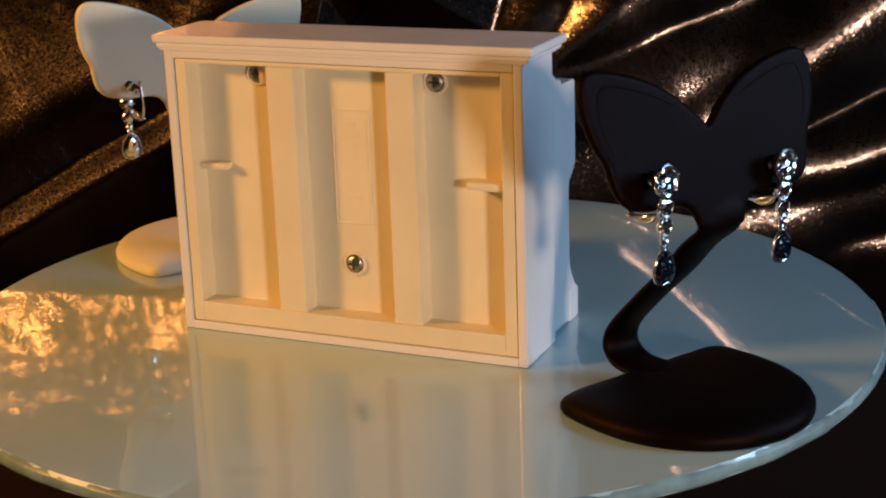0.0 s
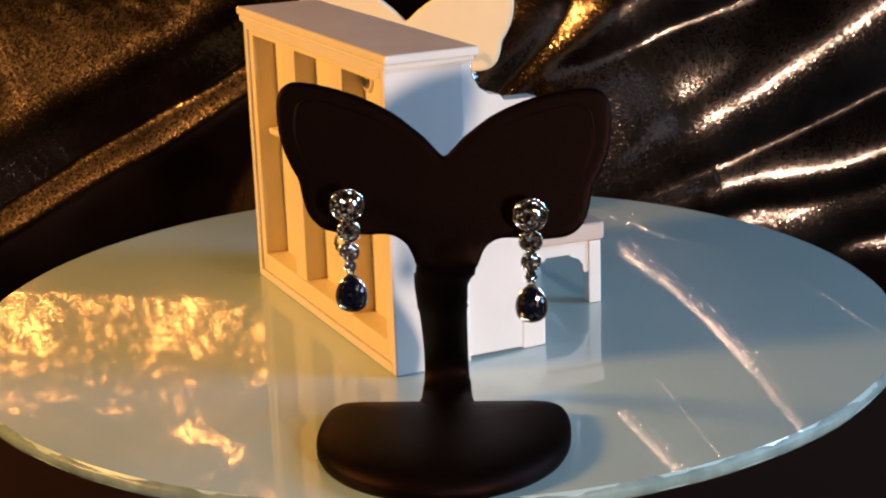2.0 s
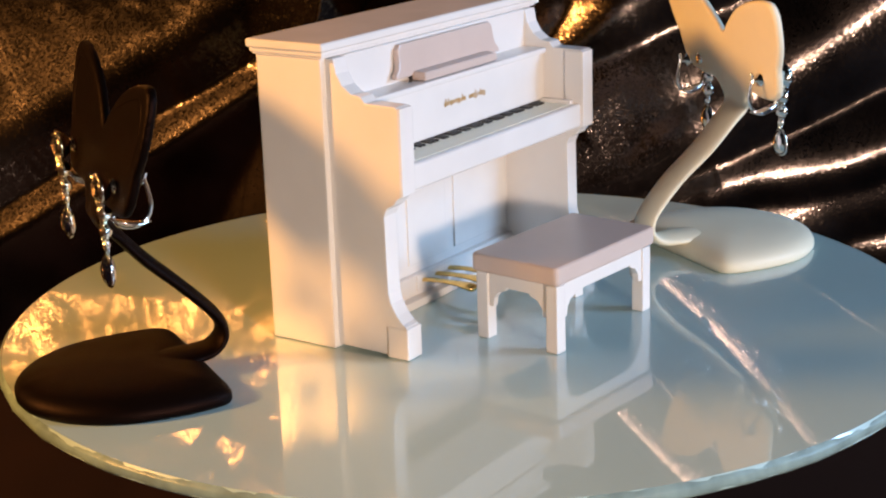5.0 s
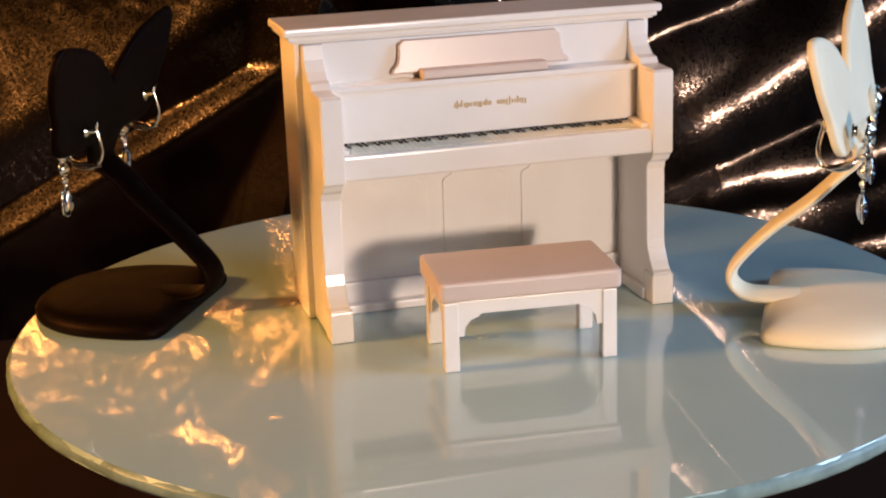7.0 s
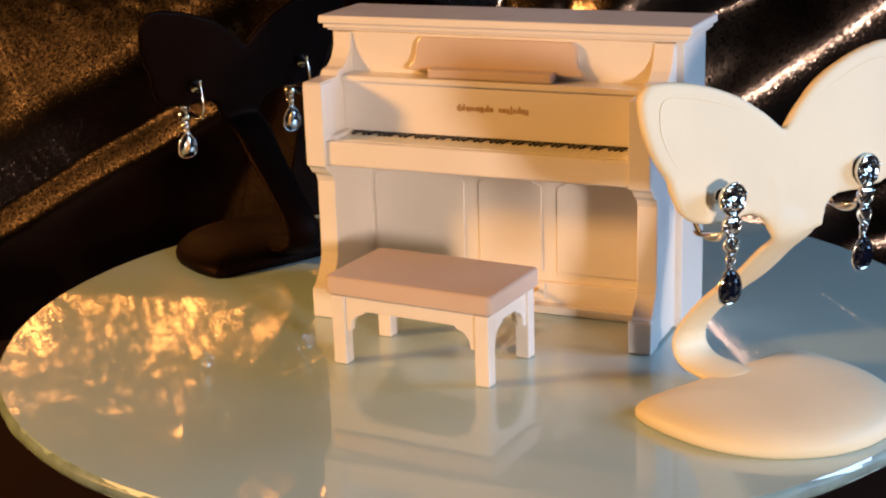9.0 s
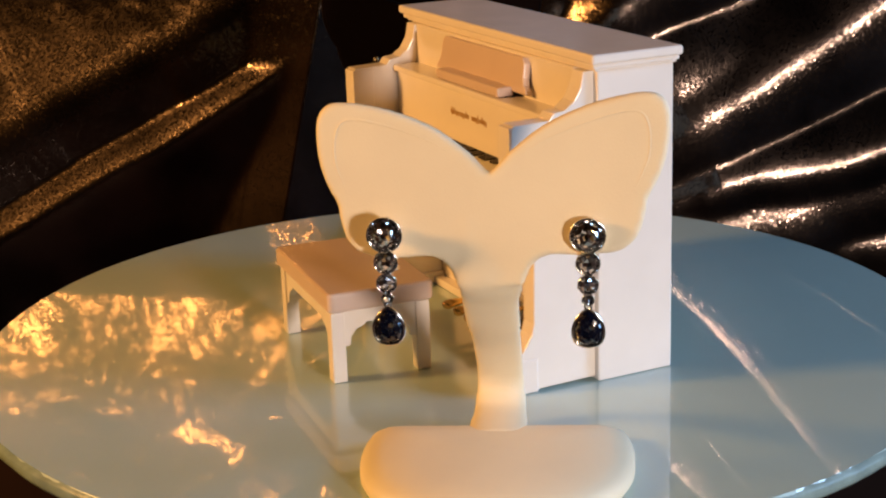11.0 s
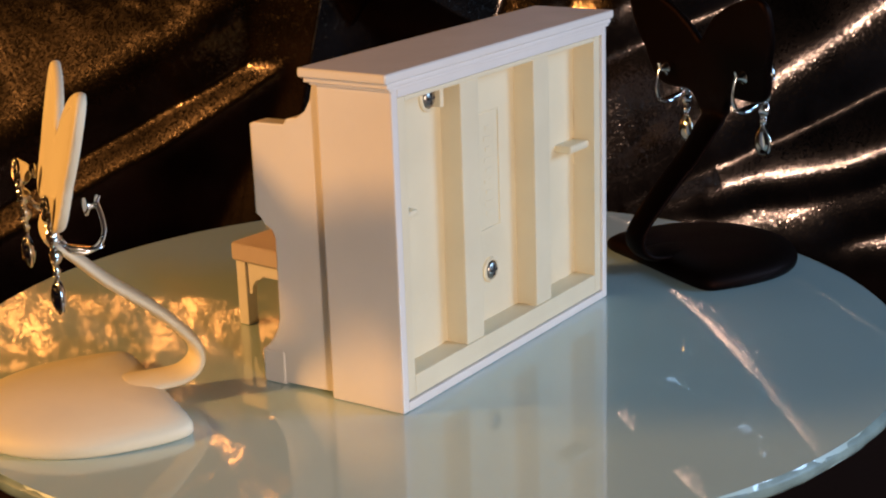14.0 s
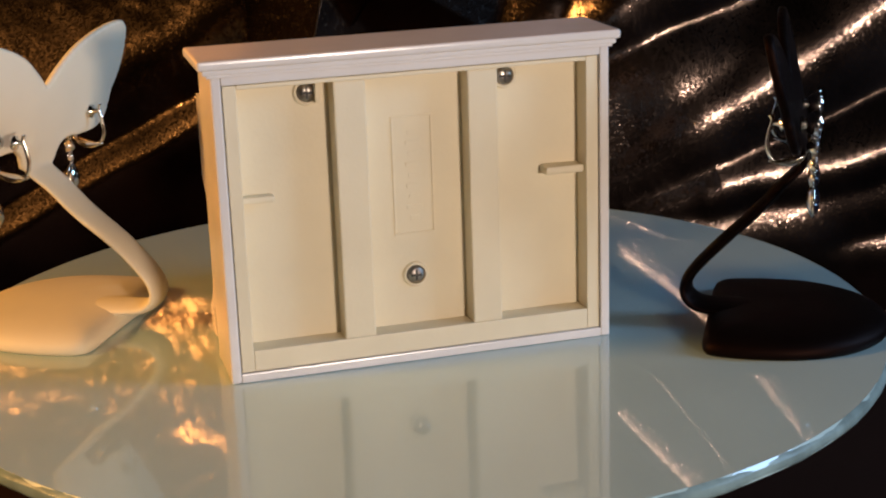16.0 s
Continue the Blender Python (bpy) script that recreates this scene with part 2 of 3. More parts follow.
def from_crest(pts, x, z):
    """Distance from a crest, the side of it (1 above, -1 below) and the depth there, which falls back past the ends."""
    line = np.array([tuple(p) for p in spline(pts, 6)])
    d, side, depth = np.full(x.shape, 1e9), np.ones_like(x), np.zeros_like(x)
    for a, b in zip(line, line[1:]):
        ab = b - a
        t = np.clip(((x - a[0]) * ab[0] + (z - a[1]) * ab[1]) / (ab[0] ** 2 + ab[1] ** 2), 0, 1)
        e = np.hypot(x - a[0] - t * ab[0], z - a[1] - t * ab[1])
        near = e < d
        side = np.where(near, np.sign(ab[0] * (z - a[1]) - ab[1] * (x - a[0])), side)
        depth = np.where(near, a[2] + t * ab[2], depth)
        d = np.minimum(d, e)
    for end, before in ((line[0], line[1]), (line[-1], line[-2])):
        out = (end - before)[:2] / np.hypot(*(end - before)[:2])
        depth = depth + 0.5 * np.maximum(0, (x - end[0]) * out[0] + (z - end[1]) * out[1])
    return d, side, depth


def swag_depth(x, z):
    """The nearest of the swags: rounded crests that meet in sharp valleys."""
    total = np.zeros_like(x)
    for pts, crest, low, high, below, above in SWAGS:
        d, side, depth = from_crest(pts, x, z)
        up = high * d - (high - crest) * above * (1 - np.exp(-d / above))
        down = -low * d + (crest - low) * below * (np.exp(-d / below) - 1)
        total += np.exp(-(depth + np.where(side > 0, up, down) - 220) / 0.9)
    return 220 - 0.9 * np.log(total + 1e-80)


def smooth_noise(x, z, seed):
    return np.array([noise.noise(Vector((a, b, seed))) for a, b in zip(x.ravel(), z.ravel())]).reshape(x.shape)


def hanging_cloth():
    us = np.concatenate([np.linspace(-420, -212, 60, endpoint=False), np.linspace(-212, 212, 560, endpoint=False), np.linspace(212, 420, 60)])
    vs = np.concatenate([np.linspace(-86, 180, 350, endpoint=False), np.linspace(180, 420, 80)])
    u, v = np.meshgrid(us, vs)
    n1 = smooth_noise(u * 0.010, v * 0.010, 3)
    n2 = smooth_noise((u + v * 1.3) * 0.012, (v - u * 0.7) * 0.03, 8)
    n3 = (smooth_noise((u + 0.3 * v) * 0.06, (v - 0.2 * u) * 0.09, 15) + 0.4 * smooth_noise(u * 0.17, v * 0.2, 21)) / (1 + np.exp((52 - v) / 6)) / (1 + np.exp((u + 40) / 15))
    west = 1 / (1 + np.exp((u + 10) / 15))
    y = swag_depth(u, v) + (1.5 + 1.5 * west) * n1 + (0.5 + 0.7 * west) * n2 + 0.5 * n3
    co = np.stack([u, y, v], -1).reshape(-1, 3) / 1000
    return tagged(grid_mesh("backdrop", co, len(us), len(vs), LAME), "draped black glittering lame cloth hung in folds", "cloth", kind="structure")


hanging_cloth()
tagged(part("table_top", box(-700, 700, -900, 600, -116, -86, 3), TABLE), "dark brown table top under the glass plate", "table", kind="structure")


# out-of-view box added round the set; its blackness keeps stray bounce down
def room():
    for name, b in (("wall_north", (-1500, 1500, 1500, 1560, -760, 1700)), ("wall_south", (-1500, 1500, -1860, -1800, -760, 1700)),
                    ("wall_west", (-1560, -1500, -1800, 1500, -760, 1700)), ("wall_east", (1500, 1560, -1800, 1500, -760, 1700)),
                    ("floor", (-1560, 1560, -1860, 1560, -800, -762)), ("ceiling", (-1560, 1560, -1860, 1560, 1702, 1740))):
        tagged(part(name, box(*b, 0), WALL), "unseen near-black room surface, added to keep reflections dark", name.split("_")[0], kind="structure")


room()
THINGS = []      # (thing, its pose on the turning plate)


def placed(ob, x, y, z, turn):
    THINGS.append((ob, pose(x / 1000, y / 1000, z / 1000, 0, 0, turn)))
    return ob


# ---- the turning plate ----
def glass_plate():
    ob = empty("glass_plate")
    R = 134.2
    part("disc", lathe([(R - 1.6, -4), (R - 0.4, -3.4), (R - 0.4, -0.9), (R - 1.2, 0), (R - 2, 0.0)], 160), GLASS, ob)
    rim = lathe([(R - 1.3, 0.02), (R - 0.3, -0.8), (R, -1.3), (R, -2.8), (R - 0.6, -3.8), (R - 1.3, -4.1)], 240)
    for f in [f for f in rim.faces if len(f.verts) > 4]:
        rim.faces.remove(f)
    for v in rim.verts:
        k = 0.5 * noise.noise(v.co * 0.07) + 0.3 * noise.noise(v.co * 0.5)
        v.co.x *= 1 + k / R
        v.co.y *= 1 + k / R
    part("rim", rim, GLASSRIM, ob, "pale chipped ground edge", True)
    tagged(ob, "round pale teal glass plate with a polished reflecting top", "glass plate")
    return placed(ob, -9.5, 5.0, 0, 0)


glass_plate()
base = tagged(part("turntable_base", lathe([(70, -86), (72, -84), (72, -78), (30, -72), (28, -16), (60, -10), (60, -5), (56, -4.2)], 64), DARK), "low black round turntable base under the plate", "turntable")


# ---- the toy piano ----
def toy_piano():
    ob = empty("toy_piano")
    # case: two sides, bottom and roof round the cream back
    for s in (-1, 1):
        x0, x1 = sorted((s * 49.9, s * 52.5))
        part("side_panel", box(x0, x1, -22, 0, 0, 80.5, 0.5), WHITE, ob)
    part("bottom_panel", box(-49.9, 49.9, -22, 0, 0, 2.4, 0.3), WHITE, ob)
    part("roof_panel", box(-49.9, 49.9, -22, 0, 78.2, 80.5, 0.3), WHITE, ob)
    # lid with a stepped moulding
    lid = slab([(-55.6, -25.2), (55.6, -25.2), (55.6, 0.9), (-55.6, 0.9)], "z", 82.2, 84.6, 0.8, 3)
    box(-54.4, 54.4, -24.2, 0.5, 80.9, 82.3, 0.4, lid)
    box(-53.4, 53.4, -23.2, 0.3, 80.2, 81.0, 0.2, lid)
    part("lid", lid, WHITE, ob, "flat white lid with a stepped edge")
    # back: frame, sunken panel, ribs, pegs, screws
    panel = part("back_panel", box(-49.6, 49.6, -8.8, -7.4, 2.6, 78.0, 0), CREAM, ob, "cream recessed back with two upright ribs")
    for b in ((-49.6, -46.2, 2.6, 78.0), (46.2, 49.6, 2.6, 78.0), (-46.2, 46.2, 2.6, 8.2), (-46.2, 46.2, 76.8, 78.0)):
        part("back_rail", box(b[0], b[1], -8.0, -0.6, b[2], b[3], 0.3), CREAM, panel)
    for x0, x1 in ((13.2, 21.6), (-22.0, -13.8)):
        part("rib", box(x0, x1, -8.0, -1.2, 7.8, 77.0, 0.5), CREAM, panel)
    emb = bmesh.new()
    for b in ((-5.6, 5.6, 64.6, 65.2), (-5.6, 5.6, 33.0, 33.6), (-5.6, -5.0, 33.6, 64.6), (5.0, 5.6, 33.6, 64.6)):
        box(b[0], b[1], -7.5, -7.1, b[2], b[3], 0.15, emb)
    for i in range(9):
        box(-1.4 - 0.9 * (i % 3 == 1), 1.2 + 0.7 * (i % 2), -7.5, -7.25, 37 + i * 2.9, 38.2 + i * 2.9, 0.1, emb)
    part("embossed_plate", emb, CREAM, panel, "embossed upright name field")
    part("peg", box(37.6, 46.3, -7.6, -3.8, 46.4, 48.2, 0.6), CREAM, panel)
    part("peg", box(-46.3, -35.4, -7.6, -2.2, 46.4, 48.6, 0.7), CREAM, panel)
    part("notch", box(24.0, 25.6, -7.6, -4.5, 71.0, 76.2, 0.4), CREAM, panel)
    for x, z in ((27.4, 73.6), (-25.6, 73.6), (0.4, 21.9)):
        well = lathe([(3.5, -7.6), (3.5, -7.0), (3.1, -6.6), (2.7, -6.6), (2.7, -7.35)], 24, centre=(x, 0, z), axis="y")
        part("screw_well", well, CREAM, panel, smooth=False)
        head = lathe([(2.45, -7.4), (2.45, -6.7), (2.0, -6.2), (0.9, -5.95), (0.3, -5.9)], 24, centre=(x, 0, z), axis="y")
        sc = part("screw", head, STEEL, panel, "cross-head steel screw", True)
        cross = box(x - 1.5, x + 1.5, -6.2, -5.82, z - 0.3, z + 0.3, 0)
        box(x - 0.3, x + 0.3, -6.2, -5.83, z - 1.5, z + 1.5, 0, cross)
        part("slot", cross, SLOT, sc)
    # cheeks: the shaped ends that carry the keyboard
    prof = [(-14.2, 1), (-38, 0.6), (-39, 0), (-45, 0), (-45, 9.3), (-43.8, 10), (-42, 12.2), (-40.2, 15.2), (-39.5, 18), (-39.2, 39.2), (-40.2, 41.4), (-42.5, 42.6),
            (-43.6, 44.2), (-45, 45), (-45, 68), (-44.2, 68.8), (-34.5, 69), (-33.2, 70.6), (-30.2, 71), (-27.4, 73), (-25.6, 76), (-24.8, 80), (-14.2, 80)]
    for s in (-1, 1):
        x0, x1 = sorted((s * 45.0, s * 50.6))
        cheek = part("cheek", slab(prof, "x", x0, x1, 0.35), WHITE, ob)
        x0, x1 = sorted((s * 44.4, s * 50.9))
        part("foot_block", box(x0, x1, -45.6, -38.5, 0, 9.0, 0.6), WHITE, cheek)
        x0, x1 = sorted((s * 44.4, s * 50.4))
        part("corbel", box(x0, x1, -45.4, -38.8, 45.0, 68.4, 0.4), WHITE, cheek)
        x0, x1 = sorted((s * 43.6, s * 46.0))
        part("toe_rail", box(x0, x1, -40, -17, 0.1, 3.6, 0.5), WHITE, cheek)
    # upper front
    part("upper_panel", box(-45.1, 45.1, -24.4, -22.1, 66.5, 80.2, 0.3), WHITE, ob)
    desk_prof = [(-26.2, 70.2), (-25.8, 71.6), (-24.6, 72.6), (-24.0, 74.5), (-23.8, 78.2), (-22.4, 79.6), (22.4, 79.6), (23.8, 78.2), (24.0, 74.5), (24.6, 72.6), (25.8, 71.6), (26.2, 70.2)]
    desk = slab(desk_prof, "y", -27.4, -25.4, 0.5)
    bmesh.ops.rotate(desk, verts=desk.verts, cent=(0, -26, 70), matrix=Matrix.Rotation(radians(-8), 3, "X"))
    d = part("music_desk", desk, TAUPE, ob, "taupe shaped music desk")
    part("ledge", box(-18.4, 18.4, -31.4, -26.6, 69.0, 71.6, 0.7), TAUPE, d)
    part("shelf", box(-45.0, 45.0, -32.4, -23, 67.2, 68.9, 0.5), WHITE, ob)
    fb = part("fallboard", box(-45.0, 45.0, -31.2, -28.5, 52.6, 67.4, 0.4), WHITE, ob)
    # thin dark strip standing in for the shade where keys meet the fallboard
    part("key_gap_shade", box(-42.3, 42.3, -31.34, -31.1, 52.35, 53.0, 0), KEYBLACK, fb)
    rnd = random.Random(4)
    marks, x = bmesh.new(), -9.6
    while x < 11.6:
        if not 1.2 < x < 2.4:
            box(x, x + 0.42, -31.32, -31.1, 60.4 + rnd.choice((0, 0, -0.4)), 61.5 + rnd.choice((0, 0, 0.1, 0.8)), 0, marks)
        x += rnd.choice((0.62, 0.7, 0.85))
    part("print", marks, GOLDPRINT, fb, "small gold printed bars")
    # keyboard
    bed = part("keybed", box(-45.0, 45.0, -43.2, -23, 45.6, 50.0, 0.5), WHITE, ob)
    part("key_slip", box(-45.0, 45.0, -44.4, -41.6, 45.2, 52.3, 0.9, seg=3), WHITE, ob)
    for s in (-1, 1):
        x0, x1 = sorted((s * 42.4, s * 45.0))
        part("key_block", box(x0, x1, -42, -31, 49.8, 53.4, 0.4), WHITE, ob)
    pitch = 84.6 / 52
    first = None
    for i in range(52):
        m = pose((-42.3 + pitch * (i + 0.5)) / 1000, 0, 0)
        if first is None:
            first = part("white_key", box(-pitch / 2 + 0.02, pitch / 2 - 0.02, -41.8, -31.1, 49.9, 52.4, 0.12, seg=1), KEYWHITE, bed)
            first.matrix_basis = m
        else:
            again(first, "white_key", m, bed)
    first = None
    for i in range(51):
        if i % 7 in (1, 4):
            continue
        m = pose((-42.3 + pitch * (i + 1)) / 1000, 0, 0)
        if first is None:
            first = part("black_key", box(-0.42, 0.42, -34.6, -31.1, 52.3, 53.0, 0.12, seg=1), KEYBLACK, bed)
            first.matrix_basis = m
        else:
            again(first, "black_key", m, bed)
    # lower front
    low = part("lower_panel", box(-45.1, 45.1, -16.6, -14.5, 0.4, 46, 0.2), WHITE, ob)
    for x0, x1 in ((-43.6, -14.6), (-10.0, 9.6), (14.2, 43.6)):
        n = 2.2
        out = [(x0, 11), (x1, 11), (x1, 36), (x1 - n * 0.4, 37), (x1 - n, 37.4), (x1 - n * 1.4, 38.6), (x0 + n * 1.4, 38.6), (x0 + n, 37.4), (x0 + n * 0.4, 37), (x0, 36)]
        part("raised_panel", slab(out, "y", -17.15, -16.4, 0.3), WHITE, low)
    part("plinth", box(-45.0, 45.0, -18.6, -14.6, 0.3, 8.4, 0.5), WHITE, ob)
    box_p = box(-9.0, 11.0, -19.2, -18.4, 3.4, 8.2, 0.3)
    ped = part("pedal_plate", box_p, WHITE, ob)
    for x in (-5.6, 1.2, 8.0):
        b = tube(spline([(x, -18, 6.2), (x, -24, 6.8), (x, -31, 6.9), (x, -35.5, 6.6), (x, -37.4, 6.0)], 5), [1.3, 1.3, 1.3, 1.3, 1.3, 1.3, 1.3, 1.3, 1.35, 1.4, 1.5, 1.7, 1.9, 2.1, 2.2, 2.3, 2.3, 2.2, 2.0, 1.6, 0.8], 10, flat=0.5)
        part("pedal", b, BRASS, ped, "brass pedal", True)
    tagged(ob, "white plastic toy upright piano with a cream recessed back", "toy piano")
    return placed(ob, -26.76, -23.79, 0.1, 155.86)


toy_piano()


# ---- the stool ----
def toy_stool():
    ob = empty("toy_stool")
    seat = slab([(-24.6, -14.4), (24.6, -14.4), (24.6, 14.4), (-24.6, 14.4)], "z", 19.4, 24.6, 0.0)
    vert = [e for e in seat.edges if abs(e.verts[0].co.z - e.verts[1].co.z) > 1]
    bmesh.ops.bevel(seat, geom=vert, offset=1.6, segments=4, affect="EDGES", profile=0.5)
    bevelled(seat, 1.0, 3, 50)
    part("seat", seat, TAUPE, ob, "taupe rounded seat")
    part("under_frame", box(-22.4, 22.4, -12.8, 12.8, 17.6, 19.5, 0.2), WHITE, ob)
    for sx in (-1, 1):
        for sy in (-1, 1):
            part("leg", slab([(sx * 21.3 + a * 2.0, sy * 11.6 + b * 1.9) for a, b in ((-1, -1), (1, -1), (1, 1), (-1, 1))], "z", 0, 19, 0.4), WHITE, ob)

    def apron(w):
        return [(-w, 19), (-w, 9.5), (-w + 1.6, 9.5), (-w + 2.0, 12), (-w + 3.4, 13.8), (-w + 5.6, 14.6), (-w + 6.2, 15.4),
                (w - 6.2, 15.4), (w - 5.6, 14.6), (w - 3.4, 13.8), (w - 2.0, 12), (w - 1.6, 9.5), (w, 9.5), (w, 19)]
    for s in (-1, 1):
        y0, y1 = sorted((s * 11.0, s * 13.0))
        part("apron", slab(apron(19.5), "y", y0, y1, 0.2), WHITE, ob)
        x0, x1 = sorted((s * 20.6, s * 22.6))
        part("apron", slab(apron(9.9), "x", x0, x1, 0.2), WHITE, ob)
    tagged(ob, "small white toy piano stool with a taupe seat", "toy stool")
    a = radians(155.86)
    x, y = -2.9, -66.0
    return placed(ob, -26.76 + x * math.cos(a) - y * math.sin(a), -23.79 + x * math.sin(a) + y * math.cos(a), 0.1, 155.86 - 4.6)


toy_stool()


# ---- the two earring stands ----
LEAN = math.tan(radians(13))


def display_stand(mat, colour, x, y, turn, foot, wide, deep, shift, yaw, roll, twist, foot_back, foot_turn):
    """yaw and roll: how far the head is twisted and tipped, as slopes; twist: of the stem; the foot's own shift and turn."""
    ob = empty("earring_stand")
    # base: a padded half-round foot with a straight back edge
    half = [(0, 1.2), (17, 1.2), (25.4, 1.0), (29.0, -1.0), (30.5, -7), (30.8, -16), (29.6, -26), (26, -35), (19.5, -43), (10, -48.8), (0, -50.6)]
    half = [(px * foot, py * 0.95) for px, py in half]
    right = spline(half, 5)
    ring = right + [Vector((-p.x, p.y)) for p in right[-2:0:-1]]
    levels = [(0.985, 0.0), (1.0, 0.8), (1.0, 2.2), (0.975, 3.4), (0.92, 4.5), (0.82, 5.5), (0.6, 6.4), (0.3, 6.8), (0.05, 6.9)]
    bm, rows = bmesh.new(), []
    for s, z in levels:
        rows.append([bm.verts.new((p.x * s, -24 + (p.y + 24) * s, z)) for p in ring])
    for a, b in zip(rows, rows[1:]):
        for k in range(len(ring)):
            bm.faces.new((a[k], a[(k + 1) % len(ring)], b[(k + 1) % len(ring)], b[k]))
    bm.faces.new(rows[0][::-1])
    bm.faces.new(rows[-1])
    bmesh.ops.rotate(bm, verts=bm.verts, cent=(0, 0, 0), matrix=Matrix.Rotation(radians(foot_turn), 3, "Z"))
    bmesh.ops.translate(bm, verts=bm.verts, vec=(0, foot_back, 0))
    part("foot", bm, mat, ob, smooth=True)
    # stem: a flat bar that loops up from the back edge and swings forward
    path = spline([(0, -12, 4.6), (0, -4, 4.8), (0, 3.2, 5.2), (0, 7.0, 7.6), (0, 7.8, 11.2), (0, 5.2, 16), (0, -2.8, 24.5), (0, deep * 0.55, 33), (0, deep * 0.86, 40.5), (shift, deep - 2.5, 46.5), (shift, deep - 1.0, 53), (shift, deep + 0.4, 60)], 6)
    n = len(path)
    wid = [7.4 - 1.6 * math.sin(math.pi * min(1, i / n * 1.15)) for i in range(n)]
    thin = [float(np.interp(i / n, (0, 0.62, 0.82, 1), (0.27, 0.27, 0.19, 0.12))) for i in range(n)]
    stem = tube(path, wid, 14, flat=thin, side=Vector((math.cos(radians(twist)), math.sin(radians(twist)), 0)))
    # head: two leaf-shaped wings in one padded plate
    hl = [(0, 69.2), (4, 73.4), (11, 78.6), (20, 82.5), (29.5, 84.6), (34.6, 84.2), (36.8, 80.4), (36.2, 72.5), (34.2, 67), (32.4, 63.8), (31.8, 60.6), (30.2, 56), (26.4, 53), (19, 52.2), (12.5, 52.4), (8.8, 50.4), (6.8, 46)]
    r = [Vector(hl[0])] + spline(hl[1:], 5)
    out = r + [Vector((-p.x, p.y)) for p in r[::-1][:-1]]
    def seat_on_head(co):
        co.x = co.x * wide
        co.y += deep + LEAN * (co.z - 58) + yaw * co.x
        co.z += roll * co.x
        co.x += shift
        return co
    head = slab([(p.x, p.y) for p in out], "y", -1.3, 1.3, 0.7, 3)
    bmesh.ops.triangulate(head, faces=[f for f in head.faces if len(f.verts) > 8])
    for v in head.verts:
        seat_on_head(v.co)
    hd = part("head_and_stem", joined(head, stem), mat, ob)
    fuse = hd.modifiers.new("fuse", "REMESH")
    fuse.mode, fuse.voxel_size, fuse.use_smooth_shade = "VOXEL", 0.0006, True
    soften = hd.modifiers.new("soften", "SMOOTH")
    soften.factor, soften.iterations = 0.5, 8
    for s in (-1, 1):
        line = spline([(s * 3.2, 70.4), (s * 11, 75.6), (s * 20, 79.2), (s * 28.5, 81.2), (s * 32, 79.5), (s * 32.6, 73), (s * 30.4, 67), (s * 28.4, 62.6)], 6)
        pts = [seat_on_head(Vector((p.x, -1.05, p.y))) for p in line]
        m = len(pts)
        part("seam", tube(pts, [0.1 + 0.30 * math.sin(math.pi * (i + 0.5) / m) ** 0.5 for i in range(m)], 8), mat, hd, smooth=True)
    tagged(ob, f"{colour} butterfly-shaped earring display stand with a half-round foot", "earring stand", "earring stands")
    return placed(ob, x, y, 0.1, turn)


display_stand(VELVET_BLACK, "black velvet", 49.5, -58.5, -51 + 90, 0.965, 1.0, -21.0, 1.6, -0.07, -0.035, -8, 0.5, -2.5)
display_stand(SUEDE_CREAM, "cream leatherette", -66.7, 60.3, 124.5 + 90, 1.0, 1.02, -24.2, 0.5, -0.12, 0.045, 0, -3, 1.5)


# ---- the earrings ----
def gem(r, z, y=0.0):
    """A round brilliant facing the front: crown and pavilion."""
    bm = bmesh.new()
    n = 12
    prof = [(0.55, -0.42), (0.8, -0.26), (1.0, -0.05), (1.0, 0.03), (0.55, 0.45), (0.06, 0.8)]
    rows = []
    for i, (q, h) in enumerate(prof):
        rows.append([bm.verts.new((q * r * math.cos(2 * math.pi * (k + 0.5 * (i % 2)) / n), y + h * r, z + q * r * math.sin(2 * math.pi * (k + 0.5 * (i % 2)) / n))) for k in range(n)])
    for i, (a, b) in enumerate(zip(rows, rows[1:])):
        for k in range(n):
            j = (k + 1) % n
            if i % 2 == 0:
                bm.faces.new((a[k], a[j], b[k]))
                bm.faces.new((a[j], b[j], b[k]))
            else:
                bm.faces.new((a[k], a[j], b[j]))
                bm.faces.new((a[k], b[j], b[k]))
    bm.faces.new(rows[0][::-1])
    bm.faces.new(rows[-1])
    return bm


def bezel(r, z, y=0.0):
    bm = lathe([(r * 0.35, 1.0 * r), (r * 0.8, 0.6 * r), (r * 1.12, 0.1 * r), (r * 1.14, -0.12 * r), (r * 1.05, -0.16 * r), (r * 1.0, 0.02 * r), (r * 0.6, 0.5 * r), (r * 0.1, 0.85 * r)], 20, centre=(0, y, z), axis="y")
    for k in range(6):
        a = 2 * math.pi * k / 6 + 0.3
        c = Vector((r * 1.04 * math.cos(a), y - 0.12 * r, z + r * 1.04 * math.sin(a)))
        tube([c + Vector((0, 0.25 * r, 0)), c, c + Vector((0, -0.14 * r, 0))], [0.16 * r, 0.15 * r, 0.08 * r], 6, bm=bm)
    return bm


